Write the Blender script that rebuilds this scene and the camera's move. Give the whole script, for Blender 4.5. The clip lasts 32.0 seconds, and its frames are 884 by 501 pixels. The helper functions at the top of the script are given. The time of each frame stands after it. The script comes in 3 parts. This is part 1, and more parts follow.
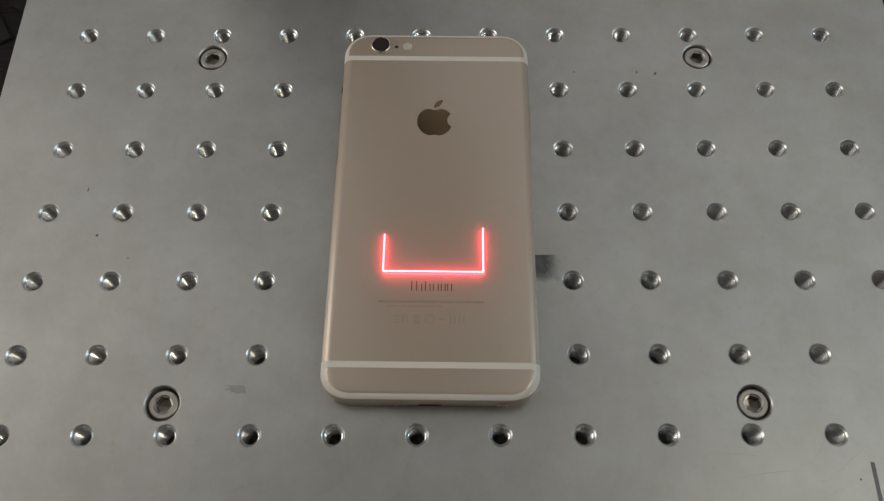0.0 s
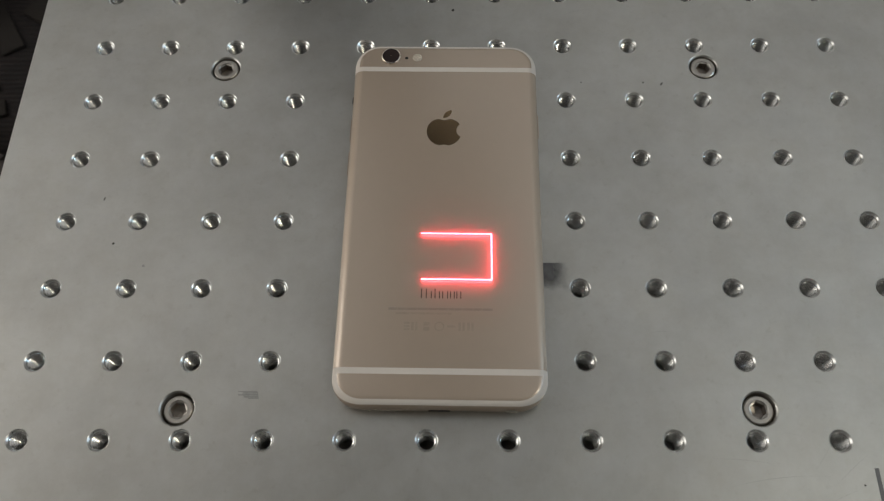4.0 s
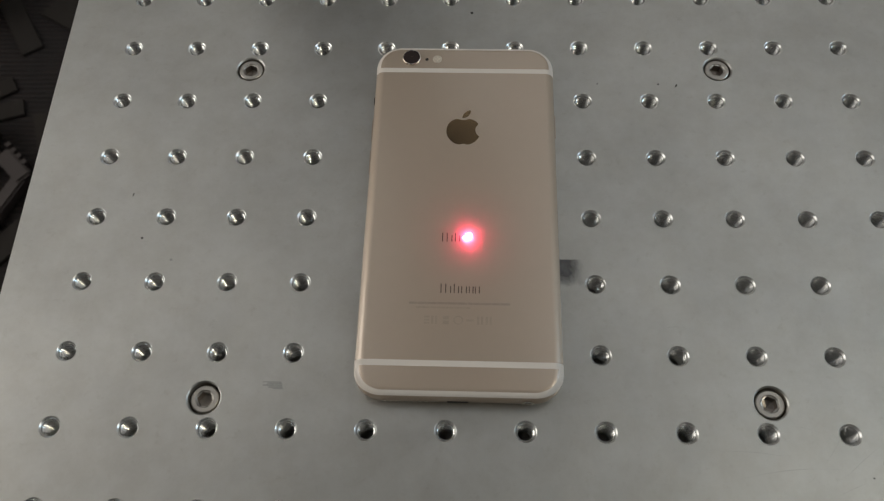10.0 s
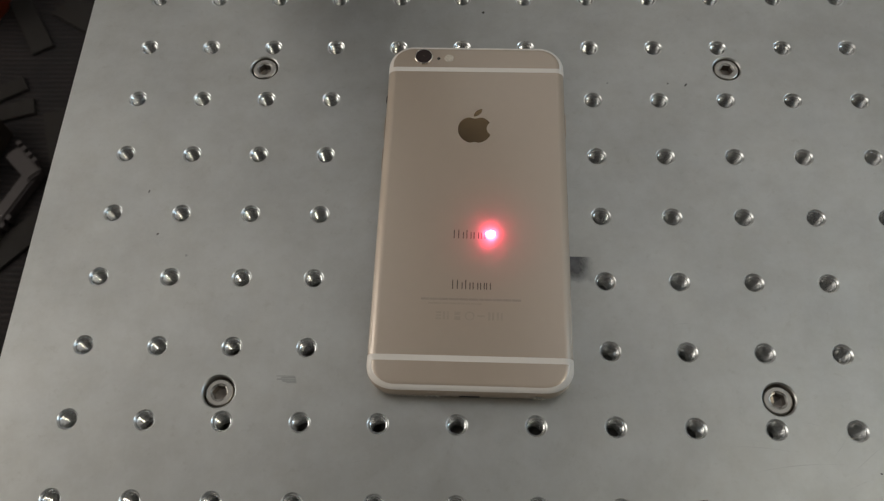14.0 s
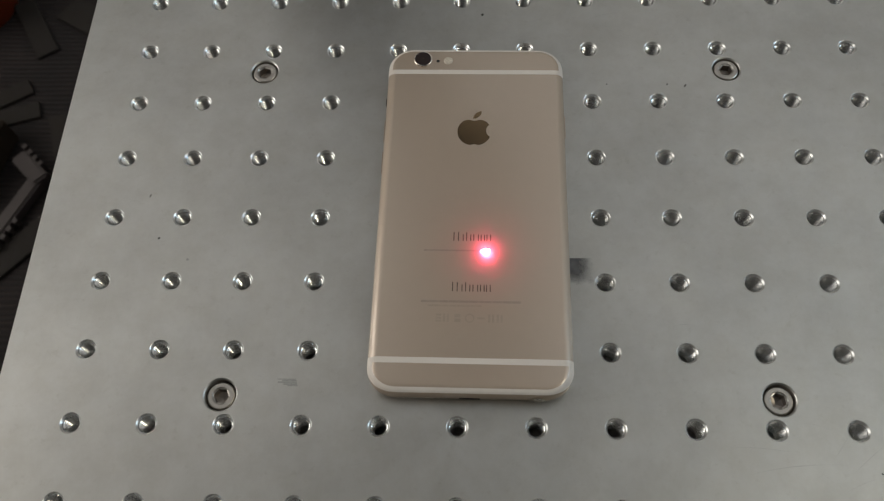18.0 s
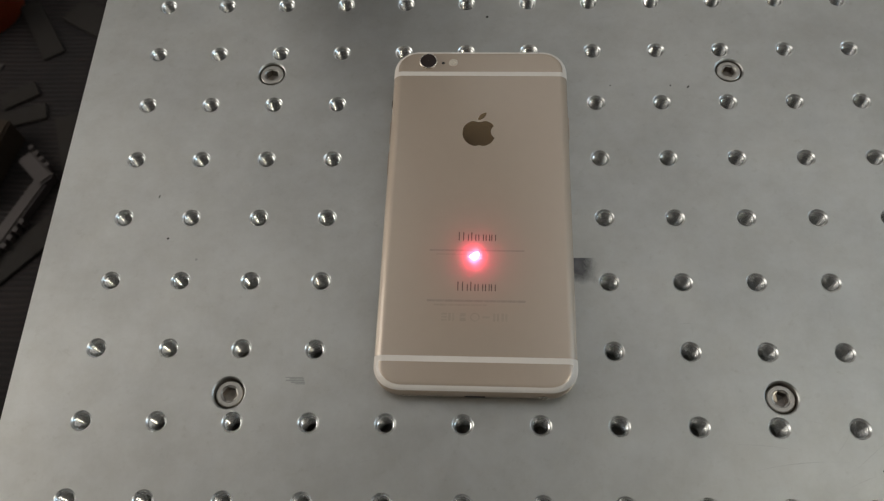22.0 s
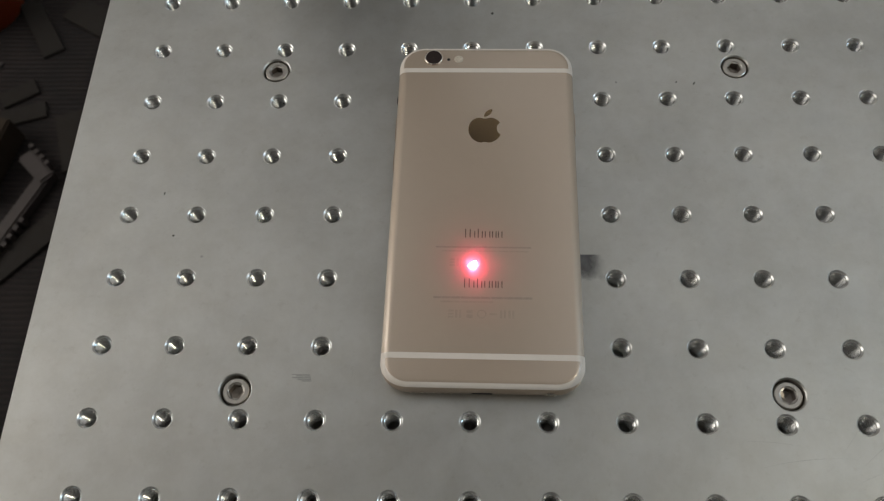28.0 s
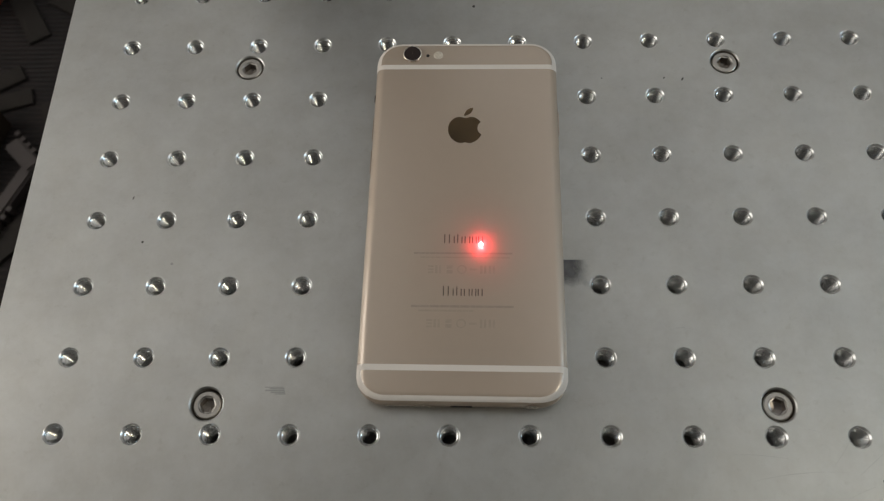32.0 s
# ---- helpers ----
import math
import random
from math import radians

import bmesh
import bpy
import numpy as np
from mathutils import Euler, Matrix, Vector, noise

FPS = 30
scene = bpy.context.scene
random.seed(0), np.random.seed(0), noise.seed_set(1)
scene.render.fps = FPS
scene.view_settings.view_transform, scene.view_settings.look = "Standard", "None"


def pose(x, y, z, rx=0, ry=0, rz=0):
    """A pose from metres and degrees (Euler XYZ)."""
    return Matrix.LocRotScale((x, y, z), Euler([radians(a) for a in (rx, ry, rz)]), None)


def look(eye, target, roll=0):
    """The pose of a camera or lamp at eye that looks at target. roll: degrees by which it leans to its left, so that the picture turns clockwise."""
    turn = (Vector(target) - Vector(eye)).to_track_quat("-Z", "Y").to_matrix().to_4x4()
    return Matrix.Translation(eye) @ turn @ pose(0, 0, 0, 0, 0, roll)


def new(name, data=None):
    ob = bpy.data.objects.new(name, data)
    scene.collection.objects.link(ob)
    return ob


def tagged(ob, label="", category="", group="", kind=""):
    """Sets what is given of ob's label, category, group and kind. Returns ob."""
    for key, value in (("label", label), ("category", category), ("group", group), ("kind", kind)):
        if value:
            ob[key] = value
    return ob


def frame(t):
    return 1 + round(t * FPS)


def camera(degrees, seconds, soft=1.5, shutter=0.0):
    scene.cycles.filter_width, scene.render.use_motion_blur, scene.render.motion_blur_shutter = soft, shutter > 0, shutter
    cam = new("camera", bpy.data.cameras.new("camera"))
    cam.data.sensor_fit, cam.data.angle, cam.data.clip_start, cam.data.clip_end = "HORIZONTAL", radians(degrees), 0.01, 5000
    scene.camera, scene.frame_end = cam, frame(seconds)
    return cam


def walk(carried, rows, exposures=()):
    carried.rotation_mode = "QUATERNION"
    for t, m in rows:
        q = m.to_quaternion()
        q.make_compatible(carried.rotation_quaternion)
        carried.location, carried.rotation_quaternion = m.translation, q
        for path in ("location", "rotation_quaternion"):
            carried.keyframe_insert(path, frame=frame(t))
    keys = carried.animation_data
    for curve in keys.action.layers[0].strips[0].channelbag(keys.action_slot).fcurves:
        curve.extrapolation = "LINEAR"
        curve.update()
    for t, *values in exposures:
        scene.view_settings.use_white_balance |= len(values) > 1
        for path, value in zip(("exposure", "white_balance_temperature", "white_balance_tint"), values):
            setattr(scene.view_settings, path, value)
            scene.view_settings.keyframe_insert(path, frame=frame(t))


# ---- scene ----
cam = camera(56.86, 32.0, soft=1.2)
cam.data.dof.use_dof, cam.data.dof.focus_distance, cam.data.dof.aperture_fstop = True, 0.30, 23.0
PATH = [
    (0, (0.00797, -0.05301, 0.24387), (0.00760, 0.06082, 0), -0.279),
    (0.5, (0.00744, -0.05238, 0.24378), (0.00729, 0.06148, 0), -0.052),
    (1, (0.00727, -0.05390, 0.24423), (0.00577, 0.06087, 0), -0.639),
    (1.5, (0.00520, -0.05398, 0.24363), (0.00412, 0.06000, 0), -0.246),
    (2, (0.00657, -0.05267, 0.24359), (0.00565, 0.06069, 0), -0.315),
    (2.5, (0.00624, -0.05154, 0.24530), (0.00458, 0.06193, 0), -0.774),
    (3, (0.00644, -0.05268, 0.24652), (0.00392, 0.06216, 0), -1.103),
    (3.5, (0.00775, -0.05342, 0.24762), (0.00451, 0.06317, 0), -1.530),
    (5.5, (0.00736, -0.05527, 0.24963), (0.00451, 0.06392, 0), -1.290),
    (6, (0.00779, -0.05461, 0.25044), (0.00483, 0.06479, 0), -1.460),
    (6.5, (0.00707, -0.05621, 0.25098), (0.00364, 0.06391, 0), -1.624),
    (7, (0.00769, -0.05671, 0.25117), (0.00399, 0.06390, 0), -1.651),
    (7.5, (0.00727, -0.05774, 0.25157), (0.00332, 0.06341, 0), -1.701),
    (8, (0.00596, -0.05658, 0.25235), (-0.00004, 0.06314, 0), -2.429),
    (8.5, (0.00470, -0.05725, 0.25264), (-0.00082, 0.06247, 0), -2.131),
    (9, (0.00415, -0.05741, 0.25204), (-0.00120, 0.06245, 0), -1.974),
    (9.5, (0.00439, -0.05813, 0.25322), (-0.00172, 0.06209, 0), -2.305),
    (10, (0.00476, -0.05900, 0.25411), (-0.00199, 0.06239, 0), -2.570),
    (10.5, (0.00378, -0.05973, 0.25505), (-0.00298, 0.06217, 0), -2.580),
    (11, (0.00305, -0.06038, 0.25526), (-0.00328, 0.06187, 0), -2.302),
    (11.5, (0.00389, -0.06077, 0.25591), (-0.00281, 0.06236, 0), -2.490),
    (12, (0.00265, -0.06107, 0.25644), (-0.00371, 0.06255, 0), -2.263),
    (12.5, (0.00257, -0.06121, 0.25513), (-0.00486, 0.06176, 0), -2.601),
    (13, (0.00336, -0.06091, 0.25565), (-0.00480, 0.06104, 0), -2.948),
    (13.5, (0.00229, -0.06165, 0.25575), (-0.00608, 0.06061, 0), -3.032),
    (14, (0.00296, -0.06150, 0.25670), (-0.00597, 0.06111, 0), -3.251),
    (14.5, (0.00285, -0.06193, 0.25719), (-0.00634, 0.06149, 0), -3.347),
    (16.5, (0.00553, -0.06141, 0.25785), (-0.00590, 0.06153, 0), -4.460),
    (17, (0.00464, -0.06011, 0.25748), (-0.00592, 0.06197, 0), -4.261),
    (17.5, (0.00497, -0.06037, 0.25785), (-0.00557, 0.06223, 0), -4.300),
    (18, (0.00511, -0.06095, 0.25761), (-0.00599, 0.06202, 0), -4.521),
    (18.5, (0.00490, -0.06072, 0.25782), (-0.00610, 0.06170, 0), -4.525),
    (19, (0.00481, -0.06144, 0.25835), (-0.00662, 0.06175, 0), -4.610),
    (19.5, (0.00469, -0.06121, 0.25911), (-0.00681, 0.06223, 0), -4.565),
    (20, (0.00481, -0.06176, 0.25935), (-0.00675, 0.06205, 0), -4.596),
    (20.5, (0.00446, -0.06240, 0.25987), (-0.00719, 0.06176, 0), -4.678),
    (21, (0.00480, -0.06260, 0.25986), (-0.00771, 0.06161, 0), -5.007),
    (21.5, (0.00451, -0.06222, 0.25998), (-0.00807, 0.06200, 0), -5.029),
    (22, (0.00476, -0.06248, 0.26056), (-0.00790, 0.06198, 0), -5.154),
    (22.5, (0.00228, -0.06206, 0.25923), (-0.00975, 0.06127, 0), -4.670),
    (23, (0.00240, -0.06311, 0.25980), (-0.01006, 0.06136, 0), -4.912),
    (23.5, (0.00242, -0.06294, 0.25993), (-0.01065, 0.06062, 0), -5.146),
    (24, (0.00290, -0.06256, 0.26016), (-0.00996, 0.06155, 0), -5.182),
    (24.5, (0.00306, -0.06221, 0.26064), (-0.00984, 0.06273, 0), -5.161),
    (25, (0.00314, -0.06290, 0.26114), (-0.00944, 0.06269, 0), -5.087),
    (25.5, (0.00339, -0.06255, 0.26126), (-0.00934, 0.06261, 0), -5.239),
    (27.5, (0.00207, -0.06139, 0.25931), (-0.01026, 0.06023, 0), -5.166),
    (28, (0.00216, -0.06281, 0.25985), (-0.01007, 0.06074, 0), -5.056),
    (28.5, (0.00180, -0.06316, 0.26035), (-0.01050, 0.06063, 0), -5.049),
    (29, (0.00153, -0.06284, 0.26015), (-0.01136, 0.06040, 0), -5.248),
    (29.5, (0.00124, -0.06256, 0.25959), (-0.01281, 0.05764, 0), -5.657),
    (30, (0.00137, -0.06237, 0.26065), (-0.01345, 0.05868, 0), -6.071),
    (30.5, (0.00219, -0.06315, 0.26018), (-0.01222, 0.05912, 0), -5.808),
    (31, (0.00238, -0.06182, 0.26032), (-0.01120, 0.05919, 0), -5.622),
    (31.5, (0.00185, -0.06069, 0.25825), (-0.00970, 0.05921, 0), -4.808),
    (32, (0.00804, -0.05071, 0.25416), (-0.00284, 0.06284, 0), -5.278),
]
# the camera brightens its picture a little on the way
EXPOSURES = [(0, 0.05), (8, 0.08), (13, 0.08), (17, 0.10), (19, 0.18), (22, 0.19), (24, 0.17), (25.3, 0.14), (29, 0.18), (31, 0.12), (32, 0.18)]
walk(cam, [(t, look(eye, target, roll)) for t, eye, target, roll in PATH], EXPOSURES)

# world, sun, lights, exposure
world = bpy.data.worlds.new("room_air")
scene.world = world
world.use_nodes = True
world.node_tree.nodes["Background"].inputs["Color"].default_value = (0.55, 0.6, 0.65, 1)
world.node_tree.nodes["Background"].inputs["Strength"].default_value = 0.05

MM = 0.001
FLOOR_Z = -0.77


def area_lamp(name, eye, target, sx, sy, watts, colour):
    data = bpy.data.lights.new(name, "AREA")
    data.shape, data.size, data.size_y, data.energy, data.color = "RECTANGLE", sx, sy, watts, colour
    ob = new(name, data)
    ob.matrix_world = look(eye, target)
    return ob


# unseen side lamps, with windows added to hold them, and unseen ceiling lamps
area_lamp("west_side_lamp", (-1.96, 0.30, 0.86), (0, 0.08, 0), 1.24, 1.4, 14.4, (1.0, 0.94, 0.87))
area_lamp("east_side_lamp", (1.96, 0.22, 1.02), (0, 0.10, 0), 0.46, 0.62, 7.2, (0.56, 0.78, 1.0))
# unseen broad fill lamp that evens out the plate's reflection
area_lamp("ceiling_fill_lamp", (0.1, 1.12, 1.795), (0.1, 1.12, 0), 3.3, 1.7, 6.6, (1.0, 0.977, 0.967))
# unseen warm lamp added to brighten the plate's near right corner
area_lamp("corner_fill_lamp", (1.45, -0.25, 1.775), (1.45, -0.25, 0), 0.5, 0.2, 6.2, (1.0, 0.90, 0.71))


# ---------------- materials ----------------
def material(name):
    m = bpy.data.materials.new(name)
    m.use_nodes = True
    return m, m.node_tree, m.node_tree.nodes["Principled BSDF"]


def mix_colour(tree, fac, a, b):
    n = tree.nodes.new("ShaderNodeMix")
    n.data_type = "RGBA"
    n.inputs["A"].default_value, n.inputs["B"].default_value = (*a, 1), (*b, 1)
    tree.links.new(fac, n.inputs["Factor"])
    return n.outputs["Result"]


def noise_at(tree, scale, detail=4, rough=0.6, stretch=(1, 1, 1), where="Object"):
    co, mp, nz = (tree.nodes.new("ShaderNode" + k) for k in ("TexCoord", "Mapping", "TexNoise"))
    mp.inputs["Scale"].default_value = stretch
    nz.inputs["Scale"].default_value, nz.inputs["Detail"].default_value, nz.inputs["Roughness"].default_value = scale, detail, rough
    tree.links.new(co.outputs[where], mp.inputs["Vector"])
    tree.links.new(mp.outputs["Vector"], nz.inputs["Vector"])
    return nz.outputs["Fac"]


def ramp(tree, fac, lo, hi, a=0.0, b=1.0):
    n = tree.nodes.new("ShaderNodeMapRange")
    for key, v in (("From Min", lo), ("From Max", hi), ("To Min", a), ("To Max", b)):
        n.inputs[key].default_value = v
    tree.links.new(fac, n.inputs["Value"])
    return n.outputs["Result"]


def bump(tree, fac, bsdf, strength, distance):
    n = tree.nodes.new("ShaderNodeBump")
    n.inputs["Strength"].default_value, n.inputs["Distance"].default_value = strength, distance
    tree.links.new(fac, n.inputs["Height"])
    tree.links.new(n.outputs["Normal"], bsdf.inputs["Normal"])


def plain(name, colour, rough=0.5, metal=0.0, var=0.12, scale=300.0, relief=0.0, coat=0.0):
    """A surface of one colour with grain and wear at two scales."""
    m, tree, bsdf = material(name)
    fine, wide = noise_at(tree, scale, 5), noise_at(tree, scale / 12, 3)
    add = tree.nodes.new("ShaderNodeMath")
    add.operation = "MULTIPLY_ADD"
    tree.links.new(fine, add.inputs[0])
    add.inputs[1].default_value = 0.5
    half = ramp(tree, wide, 0, 1, 0, 0.5)
    tree.links.new(half, add.inputs[2])
    mix = mix_colour(tree, ramp(tree, add.outputs[0], 0.3, 0.7), [c * (1 - var) for c in colour], [min(1, c * (1 + var)) for c in colour])
    tree.links.new(mix, bsdf.inputs["Base Color"])
    tree.links.new(ramp(tree, fine, 0.3, 0.7, max(0.02, rough - 0.06), rough + 0.06), bsdf.inputs["Roughness"])
    bsdf.inputs["Metallic"].default_value = metal
    bsdf.inputs["Coat Weight"].default_value = coat
    if relief:
        bump(tree, fine, bsdf, 0.4, relief)
    return m


def plate_material():
    """Ground aluminium tooling plate: fine lengthwise grain, soft smears, faint scratches."""
    m, tree, bsdf = material("ground_aluminium")
    grain = noise_at(tree, 1600, 3, 0.6, (1, 0.25, 1))
    smear = noise_at(tree, 16, 6, 0.68)
    blot = noise_at(tree, 90, 4, 0.7)
    colour = mix_colour(tree, ramp(tree, smear, 0.28, 0.62), (0.485, 0.487, 0.468), (0.60, 0.602, 0.578))
    stain = noise_at(tree, 55, 7, 0.72)
    over = tree.nodes.new("ShaderNodeMix")
    over.data_type, over.blend_type = "RGBA", "MULTIPLY"
    over.inputs["Factor"].default_value = 1.0
    tree.links.new(colour, over.inputs["A"])
    tree.links.new(mix_colour(tree, ramp(tree, stain, 0.36, 0.60), (0.93, 0.92, 0.90), (1.0, 1.0, 1.0)), over.inputs["B"])
    grime = tree.nodes.new("ShaderNodeMix")
    grime.data_type, grime.blend_type = "RGBA", "MULTIPLY"
    grime.inputs["Factor"].default_value = 1.0
    tree.links.new(over.outputs["Result"], grime.inputs["A"])
    tree.links.new(mix_colour(tree, ramp(tree, noise_at(tree, 240, 6, 0.75), 0.26, 0.43), (0.89, 0.88, 0.86), (1.0, 1.0, 1.0)), grime.inputs["B"])
    tree.links.new(grime.outputs["Result"], bsdf.inputs["Base Color"])
    bsdf.inputs["Metallic"].default_value = 1.0
    add = tree.nodes.new("ShaderNodeMath")
    add.operation = "ADD"
    tree.links.new(ramp(tree, grain, 0.3, 0.7, 0.43, 0.47), add.inputs[0])
    tree.links.new(ramp(tree, blot, 0.35, 0.7, -0.02, 0.045), add.inputs[1])
    tree.links.new(add.outputs[0], bsdf.inputs["Roughness"])
    bump(tree, grain, bsdf, 0.08, 0.00003)
    return m


def glow(name, colour, strength):
    m = bpy.data.materials.new(name)
    m.use_nodes = True
    tree = m.node_tree
    tree.nodes.remove(tree.nodes["Principled BSDF"])
    e = tree.nodes.new("ShaderNodeEmission")
    e.inputs["Color"].default_value, e.inputs["Strength"].default_value = (*colour, 1), strength
    tree.links.new(e.outputs[0], tree.nodes["Material Output"].inputs["Surface"])
    return m


M_PLATE = plate_material()
M_CHAMFER = plain("turned_chamfer", (0.76, 0.76, 0.74), 0.30, 0.85, 0.05, 900)
M_BORE = plain("cut_aluminium", (0.80, 0.80, 0.785), 0.185, 0.84, 0.06, 700)
M_SCREW = plain("nickel_steel", (0.45, 0.43, 0.395), 0.38, 1.0, 0.08, 900)
# screw steel darkened in colour for the shade inside sockets and the jack
M_HOLLOW = plain("shaded_hollow_steel", (0.30, 0.27, 0.24), 0.38, 0.8, 0.15, 900)
# deepest part of the threaded holes, its shade put into the colour
M_DEEP = plain("shaded_hole_bottom", (0.42, 0.40, 0.37), 0.5, 0.4, 0.2, 700)
# counterbore walls: shade round the screw heads put into a darker colour
M_GAP = plain("shaded_bore_wall", (0.32, 0.29, 0.25), 0.4, 0.4, 0.2, 900)
M_GOLD = plain("gold_anodised", (0.545, 0.442, 0.345), 0.44, 0.46, 0.02, 2500, 0.000004)
for coat_key, coat_value in (("Coat Weight", 1.0), ("Coat Roughness", 0.22), ("Coat IOR", 1.75)):
    M_GOLD.node_tree.nodes["Principled BSDF"].inputs[coat_key].default_value = coat_value
M_BAND = plain("white_plastic_band", (0.82, 0.76, 0.69), 0.42, 0.0, 0.02, 900)
M_EMBLEM = plain("polished_gold", (0.275, 0.195, 0.115), 0.20, 1.0, 0.02, 60)
M_LENS = plain("lens_glass", (0.022, 0.011, 0.009), 0.45, 0.0, 0.05, 900)
M_RING = plain("polished_ring", (0.9, 0.84, 0.75), 0.25, 1.0, 0.03, 900)
M_BLACK = plain("black_hole", (0.012, 0.011, 0.011), 0.6, 0.0, 0.2, 900)
M_FLASH = plain("flash_lens", (0.70, 0.63, 0.52), 0.25, 0.0, 0.3, 1800, 0.0, 0.5)
M_INK = plain("laser_mark_brown", (0.125, 0.095, 0.075), 0.5, 0.3, 0.08, 3000)
M_PRINT = plain("faint_grey_print", (0.40, 0.33, 0.265), 0.45, 0.42, 0.10, 4000)
M_PRINT2 = plain("very_faint_print", (0.45, 0.37, 0.29), 0.45, 0.42, 0.10, 4000)
M_STAIN = plain("dark_scuff", (0.16, 0.16, 0.165), 0.45, 0.7, 0.35, 500)


def fade_out(m, x0, x1):
    """Lets a smudge thin out along x, unevenly."""
    tree = m.node_tree
    bsdf = tree.nodes["Principled BSDF"]
    co, sep, see = (tree.nodes.new("ShaderNode" + k) for k in ("TexCoord", "SeparateXYZ", "BsdfTransparent"))
    tree.links.new(co.outputs["Object"], sep.inputs[0])
    mixer, add, far = (tree.nodes.new("ShaderNode" + k) for k in ("MixShader", "Math", "Math"))
    far.operation = "MAXIMUM"
    tree.links.new(ramp(tree, sep.outputs["X"], x0, x1), far.inputs[0])
    tree.links.new(ramp(tree, sep.outputs["Y"], 0.0485, 0.0550, 1.0, 0.0), far.inputs[1])
    tree.links.new(far.outputs[0], add.inputs[0])
    tree.links.new(ramp(tree, noise_at(tree, 260, 4), 0.3, 0.7, -0.05, 0.30), add.inputs[1])
    add.use_clamp = True
    tree.links.new(add.outputs[0], mixer.inputs[0])
    tree.links.new(bsdf.outputs[0], mixer.inputs[1])
    tree.links.new(see.outputs[0], mixer.inputs[2])
    tree.links.new(mixer.outputs[0], tree.nodes["Material Output"].inputs["Surface"])


fade_out(M_STAIN, 0.0402, 0.0474)
M_SCUFF = plain("grey_scuff", (0.40, 0.40, 0.385), 0.5, 0.8, 0.2, 900)
M_INKLINE = plain("grey_marker_ink", (0.17, 0.17, 0.17), 0.5, 0.3, 0.2, 900)
M_SCRATCH = plain("fine_scratch", (0.50, 0.50, 0.48), 0.5, 1.0, 0.2, 900)
M_SPECK = plain("dark_speck", (0.05, 0.047, 0.042), 0.7, 0.0, 0.2, 900)
M_SPARK = glow("laser_spark_glow", (1.0, 0.06, 0.165), 440)
M_PILOT = glow("red_pilot_glow", (1.0, 0.035, 0.05), 330)
M_LINE = glow("red_outline_glow", (1.0, 0.055, 0.085), 26)


def ribbed_floor():
    """Dark brown floor covering with fine ribs and worn patches."""
    m, tree, bsdf = material("dark_ribbed_floor")
    co, wave = tree.nodes.new("ShaderNodeTexCoord"), tree.nodes.new("ShaderNodeTexWave")
    wave.bands_direction = "Y"
    for key, v in (("Scale", 36.0), ("Distortion", 1.2), ("Detail", 2.0), ("Detail Scale", 0.6)):
        wave.inputs[key].default_value = v
    tree.links.new(co.outputs["Object"], wave.inputs["Vector"])
    ribs = mix_colour(tree, wave.outputs["Fac"], (0.0052, 0.0030, 0.0030), (0.0165, 0.0100, 0.0095))
    patch = mix_colour(tree, ramp(tree, noise_at(tree, 14, 3), 0.38, 0.62), (0.55, 0.5, 0.5), (1.15, 1.1, 1.0))
    over = tree.nodes.new("ShaderNodeMix")
    over.data_type, over.blend_type = "RGBA", "MULTIPLY"
    over.inputs["Factor"].default_value = 1.0
    tree.links.new(ribs, over.inputs["A"])
    tree.links.new(patch, over.inputs["B"])
    tree.links.new(over.outputs["Result"], bsdf.inputs["Base Color"])
    bsdf.inputs["Roughness"].default_value = 0.8
    bump(tree, wave.outputs["Fac"], bsdf, 0.5, 0.002)
    return m


M_FLOOR = ribbed_floor()
M_SLAT = plain("grey_brown_bar", (0.016, 0.0118, 0.0088), 0.8, 0.0, 0.3, 60)
M_TAPE = plain("greyed_metal", (0.074, 0.062, 0.059), 0.6, 0.2, 0.2, 80)
M_BOX = plain("brown_card", (0.030, 0.018, 0.009), 0.8, 0.0, 0.15, 60)
M_ORANGE = plain("orange_plastic", (0.62, 0.085, 0.015), 0.5, 0.0, 0.1, 60)
M_WALL = plain("painted_wall", (0.62, 0.61, 0.57), 0.8, 0.0, 0.04, 8)
M_GLASS = plain("window_glass", (0.9, 0.95, 0.95), 0.05, 0.0, 0.01, 9)
M_GLASS.node_tree.nodes["Principled BSDF"].inputs["Transmission Weight"].default_value = 1.0
# for an unseen wall kept dark to dim what the metal reflects
M_DARK_WALL = plain("dark_reflection_wall", (0.085, 0.078, 0.072), 0.8, 0.0, 0.1, 8)
M_CEILING = plain("white_ceiling", (0.78, 0.78, 0.75), 0.85, 0.0, 0.03, 8)
M_MACHINE = plain("dark_machine_paint", (0.10, 0.092, 0.08), 0.45, 0.0, 0.15, 60)
M_HEAD = plain("blue_grey_paint", (0.19, 0.225, 0.32), 0.4, 0.2, 0.1, 60)
M_FOOT = plain("black_casting", (0.012, 0.012, 0.012), 0.6, 0.0, 0.2, 60)
M_BENCH = plain("grey_steel_bench", (0.12, 0.12, 0.125), 0.5, 0.3, 0.15, 40)


# ---------------- mesh helpers ----------------
def mesh_of(name, bm, mat, smooth=True):
    me = bpy.data.meshes.new(name)
    bmesh.ops.recalc_face_normals(bm, faces=bm.faces[:])
    bm.to_mesh(me)
    bm.free()
    me.materials.append(mat)
    for p in me.polygons:
        p.use_smooth = smooth
    return me


def part(name, bm, mat, parent, label="", smooth=False):
    ob = new(name, mesh_of(name, bm, mat, smooth))
    ob.parent = parent
    return tagged(ob, label) if label else ob


def thing(name, label, category, group="", kind="", at=None):
    ob = new(name)
    ob.empty_display_size = 0.01
    if at is not None:
        ob.matrix_world = at
    return tagged(ob, label, category, group, kind)


